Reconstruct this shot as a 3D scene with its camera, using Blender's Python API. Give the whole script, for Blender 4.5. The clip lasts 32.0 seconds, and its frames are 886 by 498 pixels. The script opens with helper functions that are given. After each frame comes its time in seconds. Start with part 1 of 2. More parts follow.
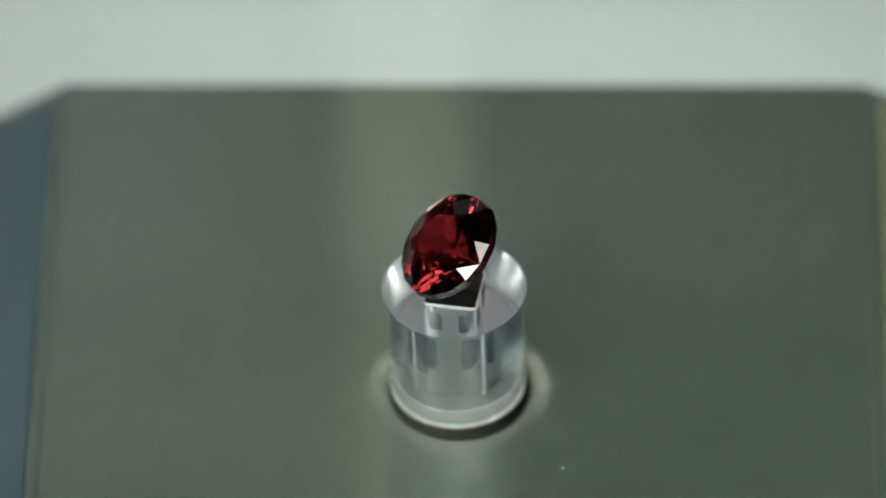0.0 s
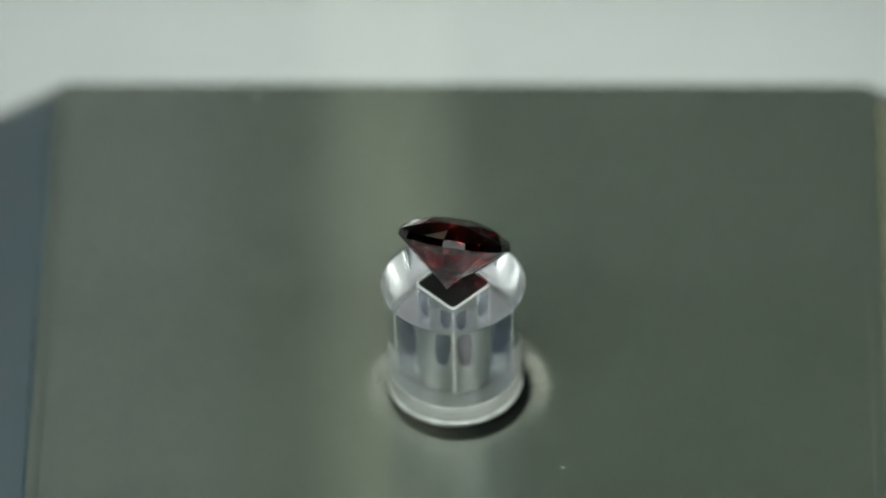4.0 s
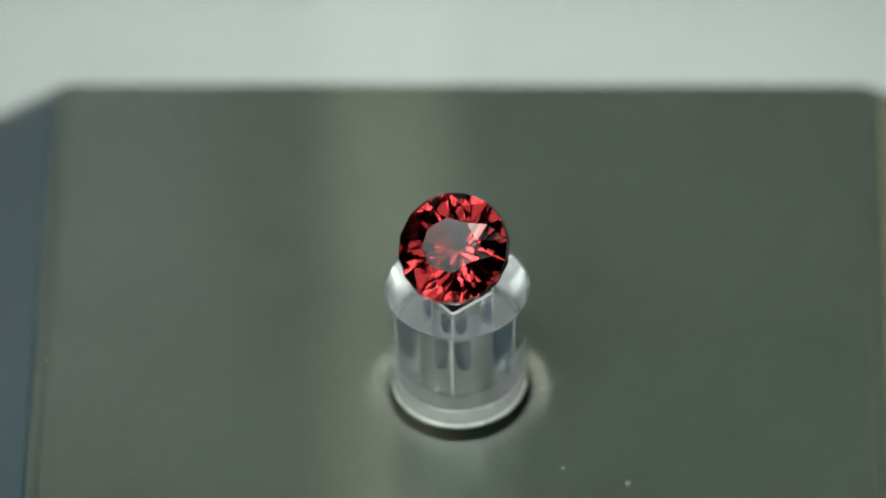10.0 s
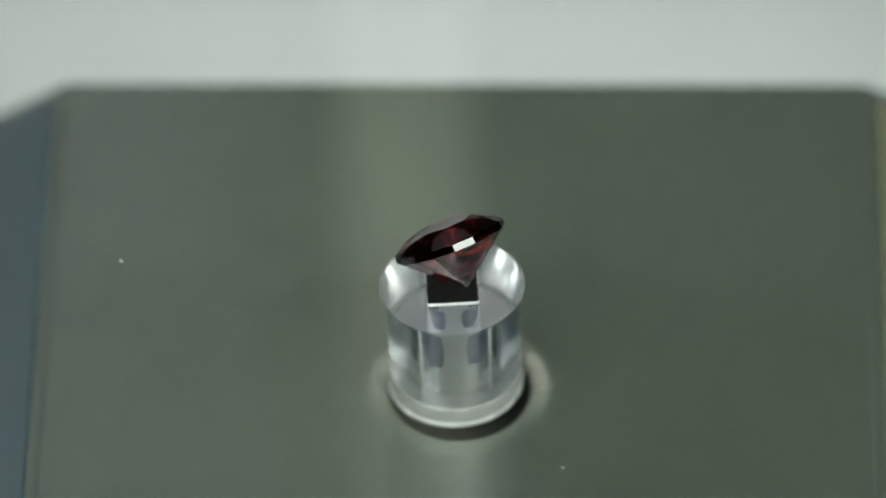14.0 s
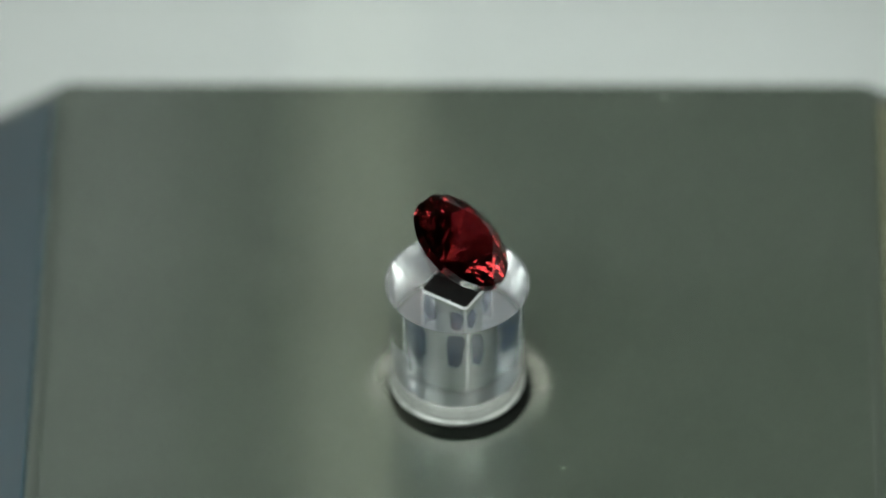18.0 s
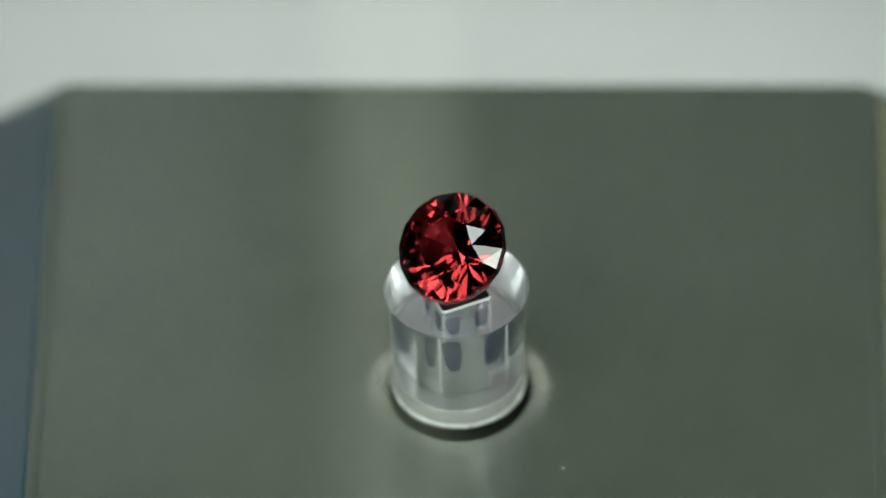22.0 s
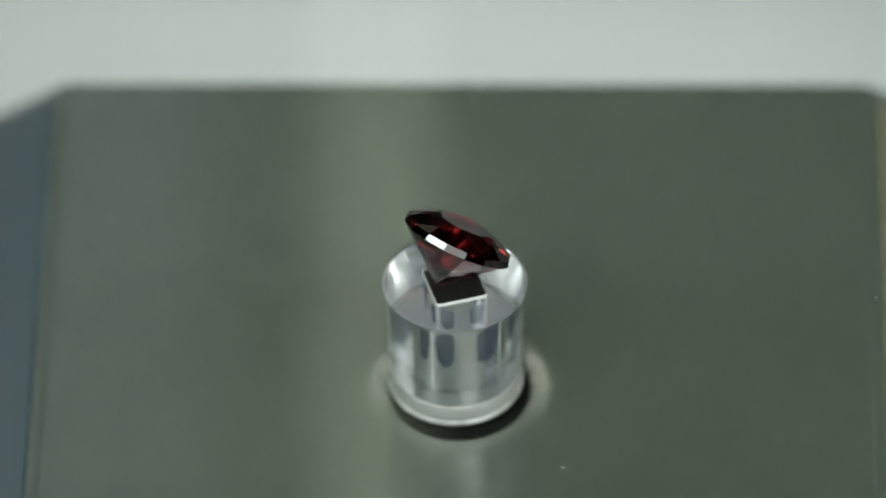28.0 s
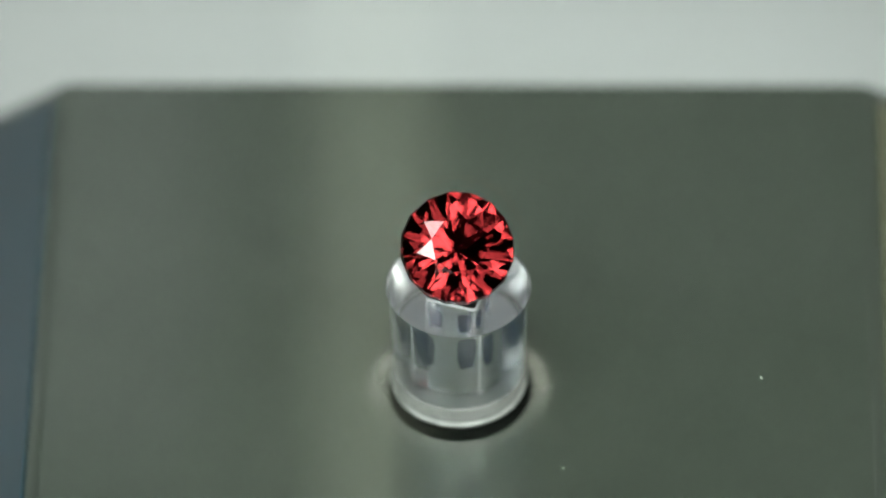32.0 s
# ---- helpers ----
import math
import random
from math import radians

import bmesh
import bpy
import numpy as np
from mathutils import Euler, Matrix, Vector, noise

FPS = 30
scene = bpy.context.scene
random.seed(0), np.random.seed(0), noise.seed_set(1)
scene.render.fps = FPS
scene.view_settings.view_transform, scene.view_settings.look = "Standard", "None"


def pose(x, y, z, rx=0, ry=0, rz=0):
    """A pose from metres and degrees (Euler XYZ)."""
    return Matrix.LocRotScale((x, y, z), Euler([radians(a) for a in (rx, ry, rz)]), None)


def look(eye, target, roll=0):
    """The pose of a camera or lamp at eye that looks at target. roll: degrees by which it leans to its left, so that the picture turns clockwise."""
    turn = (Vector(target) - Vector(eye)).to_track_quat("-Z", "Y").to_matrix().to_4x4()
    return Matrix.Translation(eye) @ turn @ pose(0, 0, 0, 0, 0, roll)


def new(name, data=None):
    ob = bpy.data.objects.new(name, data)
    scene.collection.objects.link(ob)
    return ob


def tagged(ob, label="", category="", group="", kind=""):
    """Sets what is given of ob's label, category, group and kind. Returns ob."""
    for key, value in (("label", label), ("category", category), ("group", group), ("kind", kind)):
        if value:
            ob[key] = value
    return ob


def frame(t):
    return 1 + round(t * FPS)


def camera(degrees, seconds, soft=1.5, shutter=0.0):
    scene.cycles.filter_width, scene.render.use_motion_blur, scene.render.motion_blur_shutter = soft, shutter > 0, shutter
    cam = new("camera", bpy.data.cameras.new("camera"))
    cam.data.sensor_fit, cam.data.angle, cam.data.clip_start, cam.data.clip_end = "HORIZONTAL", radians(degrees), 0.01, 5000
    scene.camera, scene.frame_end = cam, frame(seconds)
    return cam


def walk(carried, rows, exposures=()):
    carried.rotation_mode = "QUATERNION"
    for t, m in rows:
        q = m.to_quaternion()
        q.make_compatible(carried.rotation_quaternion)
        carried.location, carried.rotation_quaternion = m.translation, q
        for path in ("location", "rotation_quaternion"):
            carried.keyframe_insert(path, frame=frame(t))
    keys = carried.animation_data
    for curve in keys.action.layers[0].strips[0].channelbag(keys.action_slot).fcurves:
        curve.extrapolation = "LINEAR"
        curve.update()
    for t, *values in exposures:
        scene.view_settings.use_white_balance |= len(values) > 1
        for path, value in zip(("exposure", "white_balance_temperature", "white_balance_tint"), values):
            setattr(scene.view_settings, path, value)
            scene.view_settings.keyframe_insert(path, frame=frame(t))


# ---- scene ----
# Plan (metres): the turntable's axis stands at x = y = 0, the table top is z = 0,
# the motor base's dark top is z = 0.030, the glass disc's upper face z = 0.0424.
MM = 0.001
PERIOD = 11.544
DISC_Z = 0.0424
ELEV = radians(44.0)
DIST = 0.579
ROLL = -1.2

cam = camera(6.2, 32.0, soft=1.3)
up = Vector((0, math.sin(ELEV), math.cos(ELEV)))
target = Vector((-0.82 * MM, 0, DISC_Z)) + up * 1.70 * MM
eye = target + Vector((0, -math.cos(ELEV), math.sin(ELEV))) * DIST
walk(cam, [(0.0, look(eye, target, ROLL)), (32.0, look(eye, target, ROLL))])
cam.data.dof.use_dof = True
cam.data.dof.focus_distance = DIST - 0.0045
cam.data.dof.aperture_fstop = 14.0
scene.view_settings.exposure = 0.42

# ---- world and lamps ----
world = bpy.data.worlds.new("room_air")
scene.world = world
world.use_nodes = True
world.node_tree.nodes["Background"].inputs[0].default_value = (0.02, 0.021, 0.021, 1)
world.node_tree.nodes["Background"].inputs[1].default_value = 1.0


def area_lamp(name, place, aim, w, h, watts, colour):
    data = bpy.data.lights.new(name, "AREA")
    data.shape, data.size, data.size_y, data.energy, data.color = "RECTANGLE", w, h, watts, colour
    ob = new(name, data)
    ob.matrix_world = look(place, aim)
    return ob


def bearing(az, el, d):
    """A place d metres from the gem; az degrees to the right of the camera's bearing, el above the horizon."""
    a, e = radians(az), radians(el)
    return Vector((math.sin(a) * math.cos(e) * d, -math.cos(a) * math.cos(e) * d, 0.045 + math.sin(e) * d))


GEM_AT = (0, 0, 0.045)
# two key softboxes beside the camera and two dimmer fill softboxes above them, with a small dim one between each pair: place, width, height, watts, colour
COOL, WARM = (0.90, 1.0, 0.96), (0.93, 1.0, 0.92)
SOFTBOXES = ((bearing(-44, 48.5, 0.48), 0.178, 0.075, 0.45, COOL), (bearing(28, 45, 1.0), 0.335, 0.35, 2.95, WARM),
             (bearing(-45, 74.5, 0.48), 0.11, 0.09, 0.165, COOL), (bearing(32, 73, 1.0), 0.24, 0.35, 1.10, WARM),
             (bearing(-49.5, 55.8, 0.48), 0.05, 0.036, 0.014, COOL), (bearing(52, 55.5, 1.0), 0.10, 0.08, 0.038, WARM))
for at, w, h, watts, tint in SOFTBOXES:
    area_lamp("softbox_lamp", at, GEM_AT, w, h, watts, tint)
spot = bpy.data.lights.new("desk_spot_lamp", "SPOT")
spot.energy, spot.color, spot.spot_size, spot.spot_blend, spot.shadow_soft_size = 58.0, (0.96, 1.0, 0.95), radians(4.2), 0.5, 0.004
SPOT_AT, SPOT_AIM = Vector((-0.10, 0.33, 0.50)), Vector((-0.034, 0.134, 0.0))
new("desk_spot_lamp", spot).matrix_world = look(SPOT_AT, SPOT_AIM)


# ---- materials ----
def material(name):
    m = bpy.data.materials.new(name)
    m.use_nodes = True
    t = m.node_tree
    return m, t, t.nodes["Principled BSDF"]


def noise_node(t, scale, detail=4.0, rough=0.5, stretch=None):
    n = t.nodes.new("ShaderNodeTexNoise")
    n.inputs["Scale"].default_value = scale
    n.inputs["Detail"].default_value = detail
    n.inputs["Roughness"].default_value = rough
    co = t.nodes.new("ShaderNodeTexCoord")
    if stretch:
        mp = t.nodes.new("ShaderNodeMapping")
        mp.inputs["Scale"].default_value = stretch
        t.links.new(co.outputs["Object"], mp.inputs["Vector"])
        t.links.new(mp.outputs["Vector"], n.inputs["Vector"])
    else:
        t.links.new(co.outputs["Object"], n.inputs["Vector"])
    return n


def ramp(t, src, stops):
    r = t.nodes.new("ShaderNodeValToRGB")
    e = r.color_ramp.elements
    while len(e) < len(stops):
        e.new(0.5)
    for el, (p, c) in zip(e, stops):
        el.position, el.color = p, (*c, 1) if len(c) == 3 else c
    t.links.new(src, r.inputs[0])
    return r


def bump(t, bsdf, src, strength, distance):
    b = t.nodes.new("ShaderNodeBump")
    b.inputs["Strength"].default_value = strength
    b.inputs["Distance"].default_value = distance
    t.links.new(src, b.inputs["Height"])
    t.links.new(b.outputs["Normal"], bsdf.inputs["Normal"])


def grained(name, a, b, scale, rough, metal=0.0, bump_d=0.0, coarse=None, rough_var=0.08):
    """A colour that drifts between a and b at two scales, with roughness variation and fine relief."""
    m, t, p = material(name)
    fine = noise_node(t, scale, 5)
    big = noise_node(t, coarse or scale / 12, 3)
    mix = t.nodes.new("ShaderNodeMath")
    mix.operation = "MULTIPLY_ADD"
    mix.inputs[1].default_value = 0.4
    half = t.nodes.new("ShaderNodeMath")
    half.operation = "MULTIPLY"
    half.inputs[1].default_value = 0.6
    t.links.new(big.outputs["Fac"], half.inputs[0])
    t.links.new(fine.outputs["Fac"], mix.inputs[0])
    t.links.new(half.outputs[0], mix.inputs[2])
    r = ramp(t, mix.outputs[0], [(0.35, a), (0.65, b)])
    t.links.new(r.outputs["Color"], p.inputs["Base Color"])
    rr = ramp(t, fine.outputs["Fac"], [(0.3, (rough - rough_var,) * 3), (0.7, (rough + rough_var,) * 3)])
    t.links.new(rr.outputs["Color"], p.inputs["Roughness"])
    p.inputs["Metallic"].default_value = metal
    if bump_d:
        bump(t, p, fine.outputs["Fac"], 0.5, bump_d)
    return m


def clear(name, tint, ior, rough=0.0):
    m, t, p = material(name)
    p.inputs["Base Color"].default_value = (*tint, 1)
    p.inputs["Transmission Weight"].default_value = 1.0
    p.inputs["Roughness"].default_value = rough
    p.inputs["IOR"].default_value = ior
    return m


M_PAPER = grained("white_gloss_board", (0.62, 0.64, 0.645), (0.66, 0.68, 0.685), 900, 0.14, coarse=6, rough_var=0.02)
M_BASE = grained("dark_satin_plastic", (0.054, 0.067, 0.052), (0.065, 0.080, 0.063), 400, 0.20, coarse=25, rough_var=0.02)
M_BASE.node_tree.nodes["Principled BSDF"].inputs["IOR"].default_value = 3.2
for _k, _v in (("Coat Weight", 0.15), ("Coat Roughness", 0.45), ("Coat IOR", 1.6)):
    M_BASE.node_tree.nodes["Principled BSDF"].inputs[_k].default_value = _v
# tints that the sloping sides reflect, put into their colour
M_SIDE_L = grained("blue_grey_tint", (0.018, 0.044, 0.060), (0.025, 0.054, 0.072), 400, 0.3, coarse=25, rough_var=0.02)
M_SIDE_R = grained("olive_grey_tint", (0.120, 0.116, 0.068), (0.140, 0.134, 0.080), 400, 0.3, coarse=25, rough_var=0.02)
M_DISC = clear("clear_float_glass", (0.985, 0.995, 0.985), 1.5)
M_HUB = clear("clear_acrylic", (0.985, 0.987, 0.995), 1.5, 0.04)
M_GEM = clear("red_spinel", (0.21, 0.0145, 0.0165), 1.76)
M_BLACK = grained("black_rubber", (0.008, 0.008, 0.008), (0.014, 0.014, 0.014), 2000, 0.5)
# near-black that stands in for shade under the hub
M_GAP = grained("gap_black", (0.003, 0.004, 0.003), (0.006, 0.007, 0.006), 2000, 0.9)
M_GAP.node_tree.nodes["Principled BSDF"].inputs["Specular IOR Level"].default_value = 0.05
M_PLATE = grained("pale_grey_lacquer", (0.17, 0.175, 0.17), (0.24, 0.245, 0.24), 900, 0.15, rough_var=0.05, coarse=120)
M_BLACK.node_tree.nodes["Principled BSDF"].inputs["Specular IOR Level"].default_value = 0.06
M_FLOOR = grained("brushed_steel", (0.80, 0.82, 0.83), (0.88, 0.90, 0.91), 3000, 0.38, metal=1.0, rough_var=0.05)
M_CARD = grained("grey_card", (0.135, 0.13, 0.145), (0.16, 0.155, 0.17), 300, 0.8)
M_STEM = grained("grey_enamel", (0.26, 0.28, 0.22), (0.32, 0.34, 0.27), 500, 0.5)
M_LIP = grained("pale_edge", (0.22, 0.23, 0.225), (0.46, 0.47, 0.46), 900, 0.25, coarse=260)
M_SHAFT = grained("pale_enamel", (0.34, 0.37, 0.31), (0.42, 0.45, 0.38), 900, 0.4)
M_POST = grained("cream_enamel", (0.46, 0.47, 0.36), (0.52, 0.53, 0.41), 500, 0.5)


# glow of the fill light added round the lens
M_GLOW, _t, _p = material("lit_diffuser")
_p.inputs["Base Color"].default_value = (0.8, 0.8, 0.8, 1)
_p.inputs["Emission Color"].default_value = (0.92, 1.0, 0.95, 1)
_p.inputs["Emission Strength"].default_value = 2.0


def milky(name, thin, thick, scale, tint=(0.80, 0.815, 0.94)):
    """Translucent layer, for glue and for painted sheen, whose cover drifts between thin and thick."""
    m, t, p = material(name)
    n = noise_node(t, scale, 2, 0.5, (1.0, 1.0, 0.2))
    r = ramp(t, n.outputs["Fac"], [(0.3, (thin,) * 3), (0.7, (thick,) * 3)])
    see, dif, thru = (t.nodes.new("ShaderNodeBsdf" + k) for k in ("Transparent", "Diffuse", "Translucent"))
    dif.inputs["Color"].default_value = thru.inputs["Color"].default_value = (*tint, 1)
    milk, both = t.nodes.new("ShaderNodeMixShader"), t.nodes.new("ShaderNodeMixShader")
    milk.inputs[0].default_value = 0.6
    for x, y in ((dif.outputs[0], milk.inputs[1]), (thru.outputs[0], milk.inputs[2]), (r.outputs["Color"], both.inputs[0]),
                 (see.outputs[0], both.inputs[1]), (milk.outputs[0], both.inputs[2]), (both.outputs[0], t.nodes["Material Output"].inputs["Surface"])):
        t.links.new(x, y)
    return m


def halo(name):
    """Pale see-through tone for painted light; its cover follows the mesh's cover values."""
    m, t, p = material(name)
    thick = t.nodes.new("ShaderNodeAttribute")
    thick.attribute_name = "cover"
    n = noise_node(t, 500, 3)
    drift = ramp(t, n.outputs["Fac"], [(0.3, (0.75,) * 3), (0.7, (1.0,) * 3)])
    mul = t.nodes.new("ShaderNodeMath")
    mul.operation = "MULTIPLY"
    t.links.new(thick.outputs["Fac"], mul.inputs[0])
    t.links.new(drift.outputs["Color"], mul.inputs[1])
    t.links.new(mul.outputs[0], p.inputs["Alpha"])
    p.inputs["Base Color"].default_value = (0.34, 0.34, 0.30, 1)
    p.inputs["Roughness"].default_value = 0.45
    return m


M_HALO = halo("pale_halo")
M_FILM = milky("milky_adhesive", 0.02, 0.22, 300)
M_BLUISH = milky("bluish_sheen", 0.04, 0.24, 450, (0.64, 0.78, 0.95))
M_EDGE = milky("adhesive_edge", 0.05, 0.18, 300)
# white for the bright lines along the hole's edges, put in as colour
M_GLEAM = grained("white_gleam", (0.82, 0.83, 0.85), (0.88, 0.89, 0.90), 4000, 0.4)
M_SPOT = milky("blue_glue", 0.2, 0.55, 700, (0.020, 0.062, 0.15))
M_DUST = grained("pale_dust", (0.38, 0.38, 0.37), (0.55, 0.55, 0.53), 8000, 0.9)
M_WALL = grained("painted_wall", (0.06, 0.063, 0.06), (0.08, 0.084, 0.08), 60, 0.8, coarse=2)
M_CEIL = grained("ceiling_paint", (0.09, 0.09, 0.093), (0.11, 0.11, 0.114), 60, 0.85, coarse=2)


# ---- mesh helpers ----
def mesh_of(name, bm, mat, smooth=False):
    me = bpy.data.meshes.new(name)
    bmesh.ops.recalc_face_normals(bm, faces=bm.faces)
    for f in bm.faces:
        f.smooth = smooth
    bm.to_mesh(me)
    bm.free()
    me.materials.append(mat)
    return me


def part(name, bm, mat, parent, label="", smooth=False):
    ob = new(name, mesh_of(name, bm, mat, smooth))
    ob.parent = parent
    if label:
        ob["label"] = label
    return ob


def lathe(profile, n, bm=None, close=False):
    """Turns a profile of (radius, height) round the z axis; ends on the axis are closed."""
    bm = bm or bmesh.new()
    rings = []
    for r, z in profile:
        if r < 1e-9:
            rings.append([bm.verts.new((0, 0, z))])
        else:
            rings.append([bm.verts.new((r * math.cos(2 * math.pi * i / n), r * math.sin(2 * math.pi * i / n), z)) for i in range(n)])
    pairs = list(zip(rings, rings[1:]))
    if close:
        pairs.append((rings[-1], rings[0]))
    for a, b in pairs:
        for i in range(n):
            j = (i + 1) % n
            if len(a) == 1 and len(b) == 1:
                continue
            if len(a) == 1:
                bm.faces.new((a[0], b[i], b[j]))
            elif len(b) == 1:
                bm.faces.new((a[i], a[j], b[0]))
            else:
                bm.faces.new((a[i], a[j], b[j], b[i]))
    return bm


def box(bm, x0, x1, y0, y1, z0, z1, bevel=0.0):
    v = [bm.verts.new((x, y, z)) for z in (z0, z1) for y in (y0, y1) for x in (x0, x1)]
    fs = [bm.faces.new([v[i] for i in q]) for q in ((0, 2, 3, 1), (4, 5, 7, 6), (0, 1, 5, 4), (2, 6, 7, 3), (0, 4, 6, 2), (1, 3, 7, 5))]
    if bevel:
        es = list({e for f in fs for e in f.edges})
        bmesh.ops.bevel(bm, geom=es, offset=bevel, segments=2, affect="EDGES")
    return bm


# ---- room ----
def room():
    for name, b in (("wall_north", (-1.6, 1.6, 1.6, 1.68, -0.8, 2.0)), ("wall_south", (-1.6, 1.6, -1.68, -1.6, -0.8, 2.0)),
                    ("wall_west", (-1.68, -1.6, -1.6, 1.6, -0.8, 2.0)), ("wall_east", (1.6, 1.68, -1.6, 1.6, -0.8, 2.0)),
                    ("floor", (-1.6, 1.6, -1.6, 1.6, -0.88, -0.8))):
        ob = new(name, mesh_of(name, box(bmesh.new(), *b), M_WALL))
        tagged(ob, "plain painted grey studio room " + name.split("_")[0], "wall" if "wall" in name else "floor", kind="structure")
    ob = new("ceiling", mesh_of("ceiling", box(bmesh.new(), -1.6, 1.6, -1.6, 1.6, 2.0, 2.08), M_CEIL))
    tagged(ob, "plain painted grey studio ceiling", "ceiling", kind="structure")


room()


def sweep():
    """White board lying flat on the table."""
    bm = bmesh.new()
    prof = [(-0.44, 0.0), (-0.2, 0.0), (0.0, 0.0), (0.222, 0.0), (0.225, -0.0006)]
    rows = [[bm.verts.new((x, y, z)) for x in (-0.7, -0.35, 0, 0.35, 0.7)] for y, z in prof]
    back = [[bm.verts.new((x, y, z - 0.0015)) for x in (-0.7, -0.35, 0, 0.35, 0.7)] for y, z in prof]
    for grid in (rows, back):
        for a, b in zip(grid, grid[1:]):
            for i in range(4):
                bm.faces.new((a[i], a[i + 1], b[i + 1], b[i]))
    ob = new("backdrop", mesh_of("backdrop", bm, M_PAPER, True))
    tagged(ob, "glossy off-white board lying flat under the stand", "backdrop", kind="structure")
    t = new("table", mesh_of("table", box(bmesh.new(), -0.75, 0.75, -0.45, 0.75, -0.03, -0.002, 0.003), M_WALL))
    tagged(t, "grey laminate work table under the white board", "table")


sweep()


def hanging_rod():
    post = new("hanging_rod")
    post.location = (-0.0055, 0.088, 0.0879)
    tagged(post, "slim cream enamelled rod hanging from the ceiling", "rod")
    part("pole", lathe([(0, 0.0), (0.0045, 0.0), (0.0055, 0.001), (0.0055, 0.04), (0.0048, 0.08), (0, 0.08)], 24), M_POST, post)
    part("stem", lathe([(0, 0.08), (0.0032, 0.08), (0.0032, 1.9), (0, 1.9)], 16), M_STEM, post, "thin grey stem")
    part("ceiling_flange", lathe([(0, 1.912), (0.03, 1.912), (0.03, 1.906), (0.02, 1.9), (0, 1.9)], 32), M_POST, post)


hanging_rod()


# unseen card, added only to lighten the housing's left side by reflection
def reflector_card():
    """Dull grey card added behind the stand; the housing's satin top mirrors it faintly."""
    card = new("reflector_card")
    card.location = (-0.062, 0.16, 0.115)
    tagged(card, "unseen grey card added to lighten the housing top by reflection", "card")
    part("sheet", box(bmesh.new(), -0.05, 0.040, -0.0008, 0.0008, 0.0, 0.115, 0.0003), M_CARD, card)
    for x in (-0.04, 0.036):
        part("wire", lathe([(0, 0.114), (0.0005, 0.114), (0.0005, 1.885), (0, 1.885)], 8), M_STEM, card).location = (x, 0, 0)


reflector_card()


def fill_ring():
    """Dim ring light added unseen round the lens, facing the stand, to redden the gem."""
    ring = new("fill_ring")
    ring.matrix_world = look(eye.lerp(target, 0.05), target)
    tagged(ring, "unseen ring light added round the lens to brighten the gemstone", "lamp")
    part("housing", lathe([(0.048, 0.0), (0.108, 0.0), (0.110, 0.004), (0.110, 0.02), (0.048, 0.02)], 64, close=True), M_BLACK, ring)
    part("diffuser", lathe([(0.050, -0.001), (0.105, -0.001), (0.105, -0.003), (0.050, -0.003)], 64, close=True), M_GLOW, ring, "glowing white diffuser of the added ring")
    top = ring.matrix_world @ Vector((0, 0.100, 0.01))
    arm = part("mount", lathe([(0, top.z), (0.006, top.z), (0.006, 1.98), (0.04, 1.985), (0.04, 2.0), (0, 2.0)], 20), M_BLACK, ring, "black ceiling mount")
    arm.matrix_parent_inverse = ring.matrix_world.inverted()
    arm.matrix_basis = Matrix.Translation((top.x, top.y, 0))


fill_ring()


def softbox(name, at, w, h):
    """Black softbox round one of the large lamps, on a stand."""
    sb = new(name)
    sb.matrix_world = look(at, GEM_AT)
    high = at.z > 0.85 or at.x < 0
    tagged(sb, "black fabric softbox hung from the ceiling" if high else "black fabric softbox on a slim black stand", "softbox",
           group="softboxes round the camera")
    bm = bmesh.new()
    rings = []
    for z, k in ((-0.03, 1.02), (0.0, 1.02), (0.004, 1.0), (0.22, 0.3), (0.224, 0.3), (0.008, 1.04), (-0.03, 1.06)):
        rings.append([bm.verts.new((sx * w * k / 2, sy * h * k / 2, z)) for sx, sy in ((1, 1), (-1, 1), (-1, -1), (1, -1))])
    for a, b in zip(rings, rings[1:] + rings[:1]):
        for i in range(4):
            bm.faces.new((a[i], a[(i + 1) % 4], b[(i + 1) % 4], b[i]))
    part("shell", bm, M_BLACK, sb)
    part("lamp_head", lathe([(0, 0.2), (0.04, 0.2), (0.045, 0.21), (0.045, 0.32), (0.04, 0.33), (0, 0.33)], 24), M_BLACK, sb)
    back = look(at, GEM_AT) @ Vector((0, 0, 0.27))
    foot = [(0, 2.0), (0.05, 2.0), (0.05, 1.98), (0.012, 1.97)] if high else [(0, -0.8), (0.16, -0.8), (0.16, -0.785), (0.012, -0.77)]
    st = part("stand", lathe(foot + [(0.012, back.z), (0, back.z)], 20), M_BLACK, sb)
    st.matrix_parent_inverse = sb.matrix_world.inverted()
    st.matrix_basis = Matrix.Translation((back.x, back.y, 0))


def desk_spot():
    """Small black spot lamp that lights a pool of the board behind the stand."""
    ob = new("desk_spot")
    m = look(SPOT_AT, SPOT_AIM)
    ob.matrix_world = m
    tagged(ob, "small black desk spot lamp behind the stand", "lamp")
    part("shade", lathe([(0.035, 0.0), (0.037, 0.0), (0.030, 0.05), (0.022, 0.09), (0, 0.092), (0, 0.088), (0.020, 0.086), (0.028, 0.05)], 32, close=False), M_BLACK, ob, smooth=True)
    top = m @ Vector((0, 0, 0.09))
    rod = part("stand", lathe([(0, 0.002), (0.05, 0.002), (0.05, 0.012), (0.006, 0.016), (0.006, top.z), (0, top.z)], 20), M_BLACK, ob)
    rod.matrix_parent_inverse = m.inverted()
    rod.matrix_basis = Matrix.Translation((top.x, top.y, 0.02))


desk_spot()
for at, w, h, watts, tint in SOFTBOXES:
    softbox("softbox", at, w + 0.02, h + 0.02)


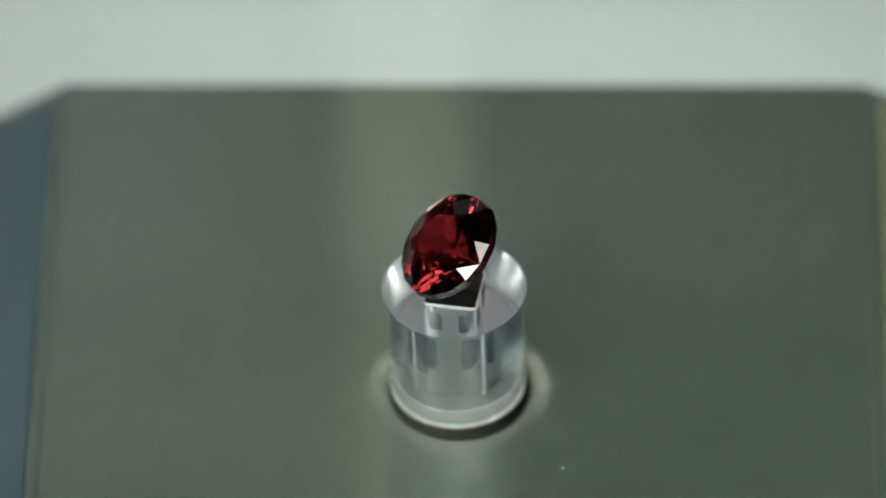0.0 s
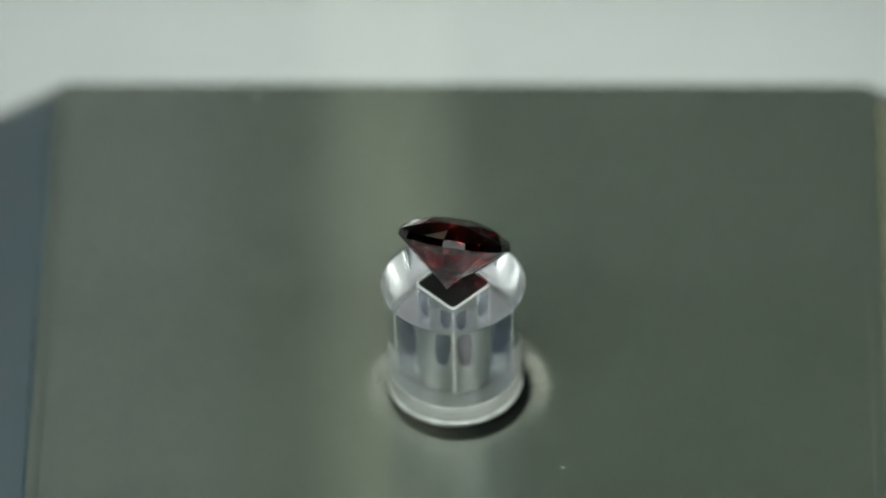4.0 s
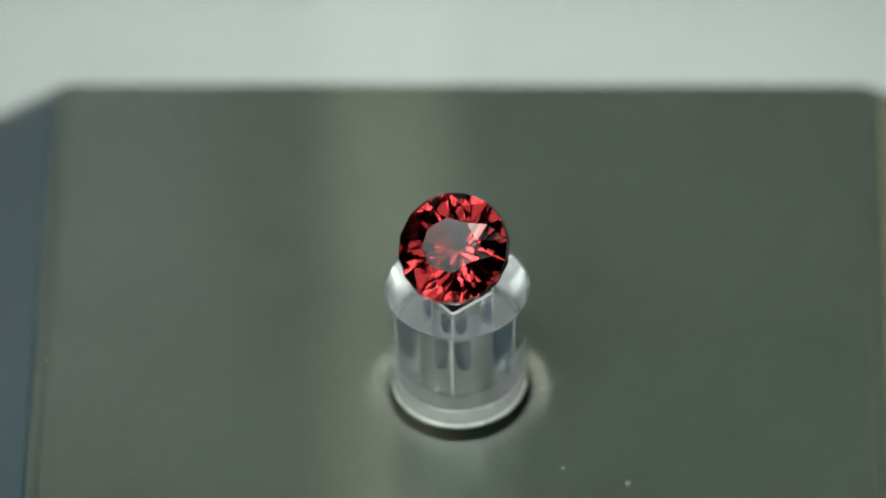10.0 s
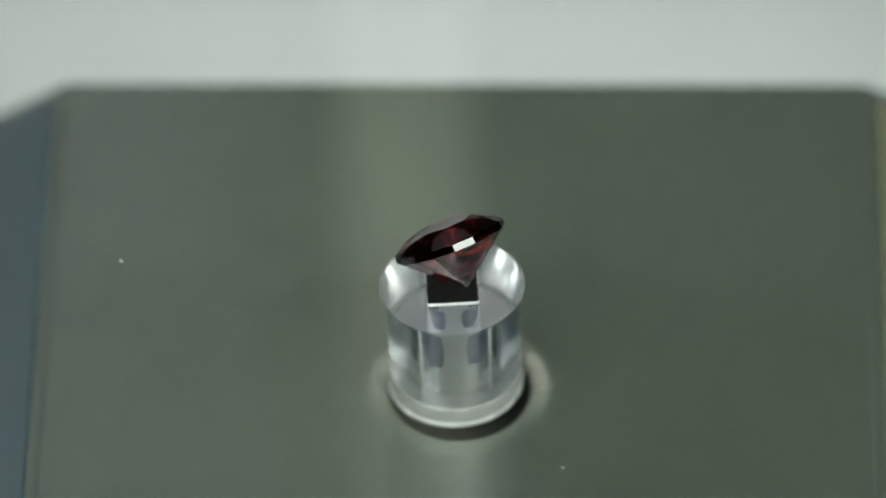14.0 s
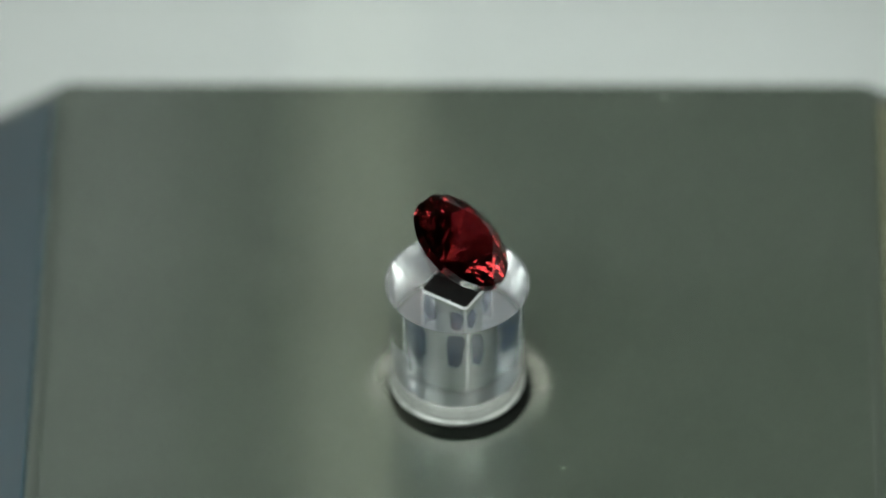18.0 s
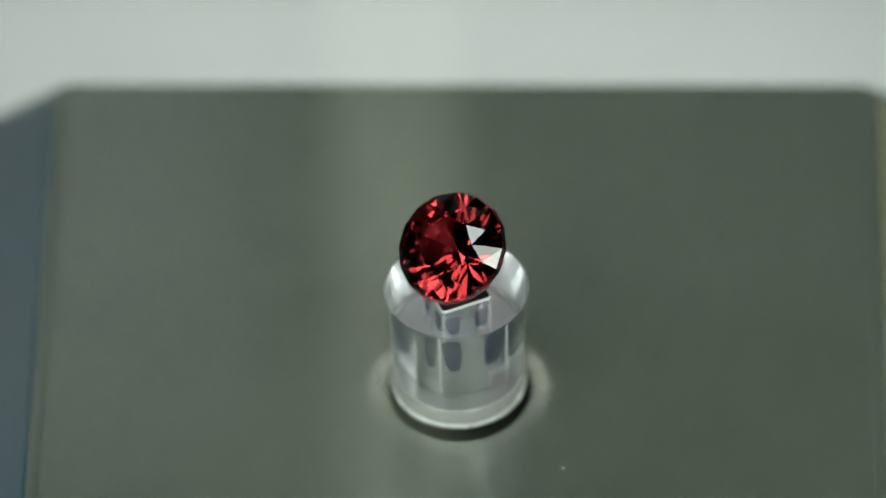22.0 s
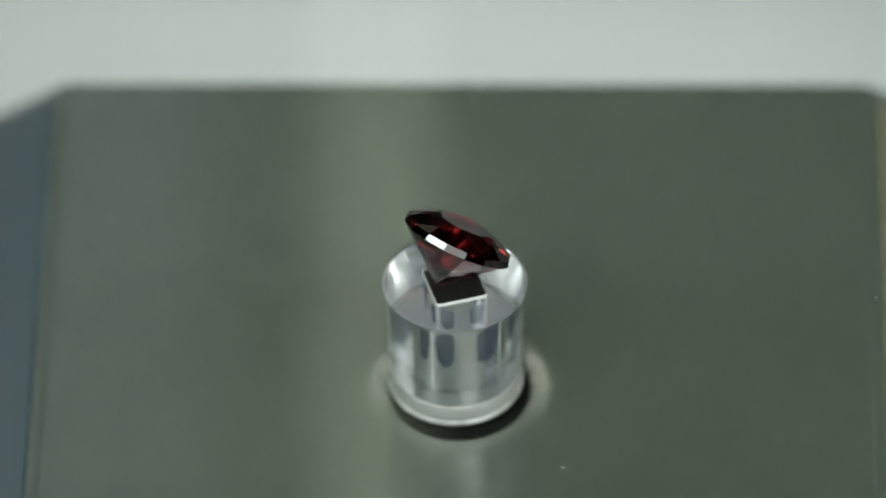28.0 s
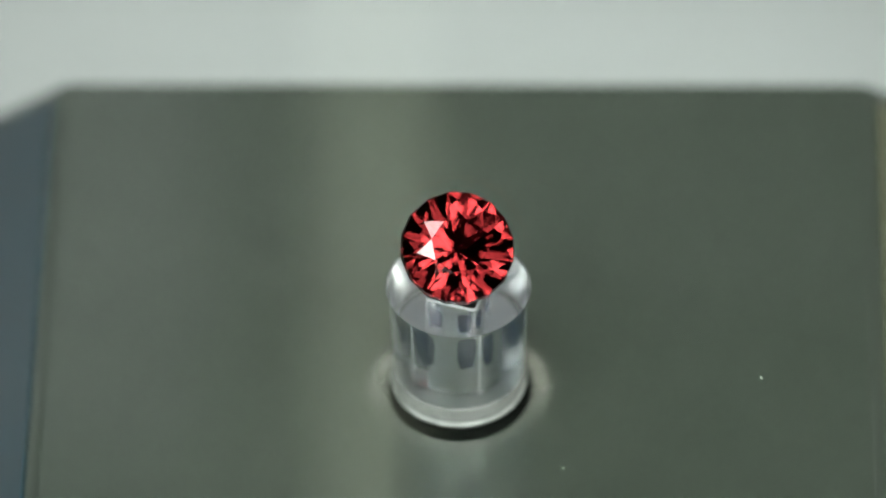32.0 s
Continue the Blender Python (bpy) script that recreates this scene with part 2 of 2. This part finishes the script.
# ---- motor base ----
def motor_base():
    base = new("motor_base")
    base.matrix_world = pose(0.18 * MM, 0, 0, 0, 0, -1.9)
    tagged(base, "dark satin turntable motor housing with sloping sides", "turntable base")
    bm = bmesh.new()
    hx0, hx1, hy0, hy1, h, fl = -0.0303, 0.0301, -0.036, 0.0320, 0.030, 0.020
    top = [bm.verts.new(p) for p in ((hx0, hy0, h), (hx1, hy0, h), (hx1, hy1, h), (hx0, hy1, h))]
    low = [bm.verts.new(p) for p in ((hx0 - fl, hy0 - fl, 0.0003), (hx1 + fl, hy0 - fl, 0.0003), (hx1 + fl, hy1 + fl, 0.0003), (hx0 - fl, hy1 + fl, 0.0003))]
    bm.faces.new(top), bm.faces.new(low[::-1])
    for i in range(4):
        j = (i + 1) % 4
        bm.faces.new((low[i], low[j], top[j], top[i]))
    bmesh.ops.bevel(bm, geom=list(bm.edges), offset=0.0006, segments=3, affect="EDGES")
    part("housing", bm, M_BASE, base)
    # thin plates just proud of the sloping sides; their colours paint the reflected tints
    for sx, edge, mat, label in ((-1, hx0, M_SIDE_L, "blue-grey plate for the tint the left side reflects"), (1, hx1, M_SIDE_R, "olive-grey plate for the tint the right side reflects")):
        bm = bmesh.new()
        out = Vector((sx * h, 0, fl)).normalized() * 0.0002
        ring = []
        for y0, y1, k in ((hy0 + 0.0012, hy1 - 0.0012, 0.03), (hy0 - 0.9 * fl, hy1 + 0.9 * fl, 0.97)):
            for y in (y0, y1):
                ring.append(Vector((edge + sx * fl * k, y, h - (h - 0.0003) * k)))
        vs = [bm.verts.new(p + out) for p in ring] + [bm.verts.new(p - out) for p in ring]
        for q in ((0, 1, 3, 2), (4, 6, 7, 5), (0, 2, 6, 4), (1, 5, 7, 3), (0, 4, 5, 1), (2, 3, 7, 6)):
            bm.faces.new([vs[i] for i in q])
        part("side_tint", bm, mat, base, label)
    # black ring painting the shade in the gap under the hub
    bm = lathe([(0.0035, 0.0299), (0.0035, 0.03009), (0.00508, 0.03009), (0.00515, 0.0299)], 96)
    part("gap_ring", bm, M_GAP, base, "black ring for the shaded gap round the shaft").location = (0, -0.0004, 0)
    # light round the hub painted as cover: strong on both flanks, faint in front
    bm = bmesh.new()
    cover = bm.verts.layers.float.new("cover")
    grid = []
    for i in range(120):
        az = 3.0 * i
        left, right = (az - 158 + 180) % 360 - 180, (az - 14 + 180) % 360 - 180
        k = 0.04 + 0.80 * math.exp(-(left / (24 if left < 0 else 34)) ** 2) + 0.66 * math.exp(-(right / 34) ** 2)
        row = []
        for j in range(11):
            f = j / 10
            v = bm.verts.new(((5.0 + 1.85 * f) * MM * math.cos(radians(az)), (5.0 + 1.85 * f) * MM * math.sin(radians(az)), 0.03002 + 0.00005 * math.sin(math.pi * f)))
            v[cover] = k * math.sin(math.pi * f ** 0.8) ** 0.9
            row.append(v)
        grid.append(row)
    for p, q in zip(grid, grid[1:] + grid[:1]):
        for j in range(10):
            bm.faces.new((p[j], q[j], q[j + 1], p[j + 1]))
    part("light_halo", bm, M_HALO, base, "pale halo of light painted round the bearing", True)


motor_base()


# ---- turntable: disc, hub, shaft ----
HUB0, HUB1 = -10.1 * MM, -2.2 * MM
SQ = 1.87 * MM
HUB_R = 5.01 * MM
RIM = 5.18 * MM
ECC = Vector((-0.09 * MM, -0.24 * MM, 0))  # the hub stands a little off the axis


def square(bm, half, z, turn, r=0.12):
    """Corner-rounded square ring of 16 verts at height z."""
    out = []
    for c in range(4):
        for k in range(4):
            a = radians(90 * c + 30 * k)
            cx = (half - r * MM) * (1 if c in (0, 3) else -1)
            cy = (half - r * MM) * (1 if c in (0, 1) else -1)
            x, y = cx + r * MM * math.cos(a), cy + r * MM * math.sin(a)
            ct, st = math.cos(turn), math.sin(turn)
            out.append(bm.verts.new((x * ct - y * st, x * st + y * ct, z)))
    return out


def flake(w, h):
    """An uneven crumb of dust, w wide and h high, lying on z = 0."""
    bm = bmesh.new()
    low, top = [], []
    n = 7
    for i in range(n):
        a, r = 2 * math.pi * i / n, w * 0.5 * random.uniform(0.45, 1.0)
        low.append(bm.verts.new((r * math.cos(a), 0.55 * r * math.sin(a), 0)))
        top.append(bm.verts.new((0.7 * r * math.cos(a), 0.4 * r * math.sin(a), h * random.uniform(0.6, 1.0))))
    bm.faces.new(top), bm.faces.new(low[::-1])
    for i in range(n):
        bm.faces.new((low[i], low[(i + 1) % n], top[(i + 1) % n], top[i]))
    return bm


def base_dust():
    bm = bmesh.new()
    spots = [(12.8, 12.8, 0.28), (7.4, -8.4, 0.34), (28.2, -6.6, 0.16), (-8.7, -9.5, 0.20), (-20.2, 16.0, 0.24), (-24.6, -5.8, 0.16), (-27.2, 2.0, 0.14)]
    spots += [(random.uniform(-28, 28), random.uniform(-11, 29), random.uniform(0.04, 0.11)) for _ in range(60)]
    for x, y, w in spots:
        if math.hypot(x, y) < 8:
            continue
        one = flake(w * MM, 0.02 * MM)
        bmesh.ops.transform(one, matrix=pose(x * MM, y * MM, 0.030002, 0, 0, random.uniform(0, 360)), verts=one.verts)
        me = bpy.data.meshes.new("crumb")
        one.to_mesh(me)
        one.free()
        bm.from_mesh(me)
        bpy.data.meshes.remove(me)
    ob = new("dust", mesh_of("dust", bm, M_DUST))
    tagged(ob, "pale dust specks scattered on the dark housing", "dust", kind="stuff")


base_dust()


def turntable():
    tt = new("turntable")
    tagged(tt, "clear glass turntable disc on a clear acrylic hub", "turntable")
    n = 96
    turn = radians(78.5)
    # the disc's lower face is bonded to the hub, so it is open where the hub's ring meets it
    bm = lathe([(0, 0), (0.0617, 0), (0.062, -0.0003), (0.062, -0.0019), (0.0617, HUB1)], n)
    outer = [v for v in bm.verts if abs(v.co.z - HUB1) < 1e-7]
    ecc = ECC
    inner = [bm.verts.new(Vector((RIM * math.cos(2 * math.pi * i / n), RIM * math.sin(2 * math.pi * i / n), HUB1)) + ecc) for i in range(n)]
    for i in range(n):
        bm.faces.new((outer[i], outer[(i + 1) % n], inner[(i + 1) % n], inner[i]))
    sq = square(bm, SQ, HUB1, turn, 0.3)
    for v in sq:
        v.co += ecc
    bm.faces.new(sq)
    disc = part("disc", bm, M_DISC, tt, "clear glass disc with dust specks")
    disc.visible_shadow = False
    # hub: cylinder with a square hole down its middle
    bm = bmesh.new()
    prof = [(RIM, HUB1), (RIM - 0.06 * MM, HUB1 - 0.05 * MM), (HUB_R + 0.06 * MM, HUB1 - 0.16 * MM), (HUB_R, HUB1 - 0.4 * MM),
            (HUB_R - 0.34 * MM, HUB0 + 0.12 * MM), (HUB_R - 0.46 * MM, HUB0)]
    rings = [[bm.verts.new((r * math.cos(2 * math.pi * i / n), r * math.sin(2 * math.pi * i / n), z)) for i in range(n)] for r, z in prof]
    for a, b in zip(rings, rings[1:]):
        for i in range(n):
            f = bm.faces.new((a[i], a[(i + 1) % n], b[(i + 1) % n], b[i]))
            f.smooth = True
    rims = [square(bm, SQ, HUB1, turn, 0.3), square(bm, SQ, HUB0, turn, 0.3)]
    for s1, s0 in zip(rims, rims[1:]):
        for i in range(16):
            bm.faces.new((s1[i], s1[(i + 1) % 16], s0[(i + 1) % 16], s0[i]))
    bmesh.ops.recalc_face_normals(bm, faces=bm.faces)
    for f in bm.faces:
        f.smooth = f.calc_center_median().xy.length > 3.5 * MM
    for e in bm.edges:
        e.smooth = len(e.link_faces) < 2 or e.calc_face_angle() < 0.5
    me = bpy.data.meshes.new("hub")
    bm.to_mesh(me)
    bm.free()
    me.materials.append(M_HUB)
    hub = new("hub", me)
    hub.parent = tt
    hub["label"] = "clear acrylic hub with a square hole"
    hub.location = ECC
    # adhesive between glass and hub: a milky film, whiter where it was squeezed out at the rim; a white band paints the
    # bright line round the hole
    zf = HUB1 - 0.004 * MM
    bm = bmesh.new()
    rings = []
    for f in (0.0, 0.3, 0.6, 1.0):
        ring = []
        for i in range(n):
            a = 2 * math.pi * i / n
            u = (a - turn + math.pi / 4) % (math.pi / 2) - math.pi / 4
            r = (1 - f) * (SQ + 0.45 * MM) / math.cos(u) + f * 4.6 * MM
            ring.append(bm.verts.new((r * math.cos(a), r * math.sin(a), zf)))
        rings.append(ring)
    for p, q in zip(rings, rings[1:]):
        for i in range(n):
            bm.faces.new((p[i], p[(i + 1) % n], q[(i + 1) % n], q[i]))
    film = part("adhesive_film", bm, M_FILM, tt, "milky adhesive film under the glass")
    film.location = ECC
    bm = lathe([(4.6 * MM, zf), (4.8 * MM, zf), (5.0 * MM, zf), (5.15 * MM, zf)], n)
    edge = part("adhesive_edge", bm, M_EDGE, tt, "whitish adhesive squeezed out round the hub's top")
    edge.location = ECC
    bm = bmesh.new()
    a, b = square(bm, SQ + 0.03 * MM, zf, turn, 0.3), square(bm, SQ + 0.01 * MM, zf, turn, 0.3)
    c, d = square(bm, SQ + 0.03 * MM, zf - 0.5 * MM, turn, 0.3), square(bm, SQ + 0.01 * MM, zf - 0.5 * MM, turn, 0.3)
    for p, q in ((a, b), (b, d), (d, c), (c, a)):
        for i in range(16):
            bm.faces.new((p[i], p[(i + 1) % 16], q[(i + 1) % 16], q[i]))
    bead = part("edge_gleam", bm, M_GLEAM, tt, "white band for the bright line round the square hole's top")
    bead.location = ECC
    # shaft in the hole
    bm = bmesh.new()
    g = SQ - 0.08 * MM
    a, b = square(bm, g, HUB1 - 0.02 * MM, turn), square(bm, g, HUB1 - 0.35 * MM, turn)
    for i in range(16):
        bm.faces.new((a[i], a[(i + 1) % 16], b[(i + 1) % 16], b[i]))
    bm.faces.new(a), bm.faces.new(b[::-1])
    cap = part("shaft_cap", bm, M_BLACK, tt, "black square shaft cap")
    cap.location = ECC
    bm = lathe([(0, HUB1 - 0.36 * MM), (1.0 * MM, HUB1 - 0.36 * MM), (1.05 * MM, HUB1 - 0.42 * MM), (1.05 * MM, HUB0 + 0.1 * MM), (0, HUB0 + 0.05 * MM)], 48)
    plug = part("shaft", bm, M_SHAFT, tt, "pale enamelled shaft below the cap", True)
    plug.location = ECC
    # pale bluish sheets painting the reflected sheen on each wall of the hole
    for k in range(4):
        bm = bmesh.new()
        rows = [[bm.verts.new((x * MM, random.uniform(-0.004, 0.004) * MM, (z + random.uniform(-0.08, 0.08)) * MM)) for x in (-1.7, -0.85, 0, 0.85, 1.7)] for z in (0.0, -2.2, -4.4, -6.7)]
        for p, q in zip(rows, rows[1:]):
            for i in range(4):
                bm.faces.new((p[i], p[i + 1], q[i + 1], q[i]))
        sp = part("sheen_panel", bm, M_BLUISH, tt, "pale bluish film for the sheen on a wall of the hole")
        sp.matrix_local = Matrix.Translation(ECC) @ pose(0, 0, 0, 0, 0, 78.5 + 90 * k) @ pose(0, -SQ + 0.03 * MM, HUB1 - 0.95 * MM)
    # two dark blue glue spots on each wall of the hole
    for k in range(4):
        for u in (-1.08, 1.08):
            bm = bmesh.new()
            rim = []
            for i in range(18):
                w = 2 * math.pi * i / 18
                rr = random.uniform(0.9, 1.05)
                cx, cz = (math.copysign(abs(v) ** 0.6, v) for v in (math.cos(w), math.sin(w)))
                rim.append((rr * ((0.52 + 0.10 * cz) * cx + 0.10 * math.copysign(1, u) * cz) * MM, rr * 1.7 * cz * MM))
            f0 = [bm.verts.new((x, -0.008 * MM, z)) for x, z in rim]
            f1 = [bm.verts.new((x, 0.008 * MM, z)) for x, z in rim]
            bm.faces.new(f0), bm.faces.new(f1[::-1])
            for i in range(18):
                bm.faces.new((f0[i], f0[(i + 1) % 18], f1[(i + 1) % 18], f1[i]))
            sp = part("glue_spot", bm, M_SPOT, tt, "dark blue glue spot")
            sp.matrix_local = Matrix.Translation(ECC) @ pose(0, 0, 0, 0, 0, 78.5 + 90 * k) @ pose(u * MM, -SQ - 0.02 * MM, HUB1 - random.uniform(3.0, 3.3) * MM)
    # white strips painting the bright lines that light draws down the hole's corners
    for k in range(4):
        bm = bmesh.new()
        rows = []
        for i in range(13):
            z = HUB1 - (0.9 + 6.9 * i / 12) * MM
            w = random.uniform(0.02, 0.045) * MM
            rows.append([bm.verts.new((sx * w, sy * 0.012 * MM, z)) for sx, sy in ((-1, -1), (1, -1), (1, 1), (-1, 1))])
        for p, q in zip(rows, rows[1:]):
            for i in range(4):
                bm.faces.new((p[i], p[(i + 1) % 4], q[(i + 1) % 4], q[i]))
        bm.faces.new(rows[0]), bm.faces.new(rows[-1])
        fl = part("corner_gleam", bm, M_GLEAM, tt, "white strip for the bright line down a corner of the hole")
        fl.matrix_local = Matrix.Translation(ECC) @ pose(0, 0, 0, 0, 0, 78.5 + 45 + 90 * k) @ pose(0, -SQ * 1.4142 + 0.09 * MM, 0)
    # steel plate and lacquered foot ring glued on below the hub, and the black shaft collar down to the housing
    z0 = HUB0 + 0.01 * MM
    bm = lathe([(0, z0), (4.4 * MM, z0), (4.4 * MM, z0 - 0.06 * MM), (0, z0 - 0.06 * MM)], 96)
    floor_plate = part("hub_plate", bm, M_FLOOR, tt, "brushed steel plate under the clear hub")
    floor_plate.location = ECC
    # pale rings above and below the grey one paint the glassy foot's highlights
    for name, mat, label, lip in (
            ("foot_gleam", M_LIP, "pale ring for the bright upper edge of the foot", [(4.42, 0.0), (4.55, 0.03), (4.62, -0.03), (4.63, -0.14), (4.58, -0.22), (4.42, -0.22)]),
            ("hub_foot", M_PLATE, "glossy grey foot ring under the clear hub", [(4.42, -0.22), (4.60, -0.23), (4.59, -0.6), (4.64, -0.95), (4.74, -1.2), (4.42, -1.2)]),
            ("foot_lip", M_LIP, "pale lower lip for the foot ring's bright edge", [(4.42, -1.2), (4.75, -1.21), (4.83, -1.3), (4.86, -1.45), (4.83, -1.62), (4.42, -1.7)])):
        part(name, lathe([(r * MM, z0 + h * MM) for r, h in lip], 96, close=True), mat, tt, label, True).location = ECC
    bm = lathe([(0, z0 - 1.7 * MM), (4.5 * MM, z0 - 1.7 * MM), (4.55 * MM, z0 - 1.78 * MM), (4.55 * MM, z0 - 2.1 * MM), (0, z0 - 2.1 * MM)], 96)
    ring = part("shaft_collar", bm, M_BLACK, tt, "black rubber shaft collar")
    ring.location = ECC
    # dust on the glass: (radius mm, bearing, size mm)
    for r, a, w in ((23.8, 251, 0.36), (20.8, 247, 0.14), (25.7, 243, 0.16), (22.1, 326, 0.15), (29.8, 147, 0.16),
                    (25.9, 45, 0.13), (18.2, 270, 0.12), (12.5, 80, 0.10), (15.4, 190, 0.10), (27.3, 105, 0.12), (21.0, 15, 0.11)):
        sp = part("dust_speck", flake(1.35 * w * MM, 0.03 * MM), M_DUST, tt)
        sp.matrix_local = pose(0, 0, 0, 0, 0, a) @ pose(r * MM, 0, 0.002 * MM, 0, 0, 40 * a)
    return tt


TT = turntable()


# ---- gemstone: round brilliant ----
def brilliant(R, table, star, table_z, star_z, girdle, depth, lower=0.77):
    """Round brilliant, table up; the origin is the middle of the girdle's upper edge. All lengths in metres but for
    table, star (share of R) and lower (share of the way from girdle to culet that the lower girdle facets reach)."""
    n = 8
    st = math.pi / n

    def P(r, a, z):
        return Vector((r * math.cos(a), r * math.sin(a), z))

    tab = [P(table * R, (2 * k + 1) * st, table_z) for k in range(n)]
    kite = [P(star * R, 2 * k * st, star_z) for k in range(n)]
    gu = [P(R * 0.98, k * st, 0) for k in range(2 * n)]
    gl = [P(R * 1.008, k * st, -girdle) for k in range(2 * n)]
    zc = -girdle - depth
    low = [P(R * (1 - lower), 2 * k * st, zc + depth * (1 - lower) * math.cos(st)) for k in range(n)]
    cul = Vector((0, 0, zc))
    zones = {"table_facet": [tab], "crown": [], "girdle": [], "pavilion": []}
    for k in range(n):
        a, b, c = gu[(2 * k - 1) % 16], gu[2 * k], gu[2 * k + 1]
        zones["crown"] += [(tab[k - 1], kite[k], tab[k]), (a, b, kite[k]), (b, c, kite[k]), (tab[k], kite[k], c), (tab[k], c, kite[(k + 1) % n])]
        d, e, f = gl[(2 * k - 1) % 16], gl[2 * k], gl[2 * k + 1]
        zones["pavilion"] += [(d, low[k], e), (e, low[k], f), (low[k], cul, f), (low[(k + 1) % n], f, cul)]
    for k in range(2 * n):
        zones["girdle"].append((gl[k], gl[(k + 1) % 16], gu[(k + 1) % 16], gu[k]))
    return zones


def gemstone(zones, mat):
    """The cut zones as parts of one stone; every facet faces outwards."""
    stone = new("gemstone")
    tagged(stone, "round faceted red gemstone tilted on its pavilion on glass", "gemstone")
    for name, facets in zones.items():
        me = bpy.data.meshes.new(name)
        verts, faces = [], []
        for f in facets:
            mid = sum(f, Vector()) / len(f)
            out = (f[1] - f[0]).cross(f[2] - f[0]).dot(mid - Vector((0, 0, -0.8 * MM))) > 0
            f = list(f) if out else list(f)[::-1]
            faces.append(tuple(range(len(verts), len(verts) + len(f))))
            verts += f
        me.from_pydata(verts, [], faces)
        me.materials.append(mat)
        new(name, me).parent = stone
    return stone


GEM_R = 4.06 * MM
gem = gemstone(brilliant(GEM_R, 0.494, 0.745, 0.937 * MM, 0.593 * MM, 0.50 * MM, 3.42 * MM), M_GEM)


# ---- what moves ----
def spin(t):
    return -360.0 * t / PERIOD


def motions():
    steps = [0.5 * k for k in range(65)]
    axis = Matrix.Translation((0, 0, DISC_Z))
    lean = pose(0, 0, 0, 0, 0, 218) @ pose(0, 0, 0, 0, 1.05, 0) @ pose(0, 0, 0, 0, 0, -218)
    walk(TT, [(t, axis @ pose(0, 0, 0, 0, 0, spin(t)) @ lean) for t in steps])
    seat = pose(0.13 * MM, 0.09 * MM, 0, 0, 0, 198.0) @ pose(0.752 * MM, 0.151 * MM, 3.13 * MM, 0, 36.9, 0) @ pose(0, 0, 0, 0, 0, 1.5)
    walk(gem, [(t, axis @ pose(0, 0, 0, 0, 0, spin(t)) @ lean @ seat) for t in steps])


motions()
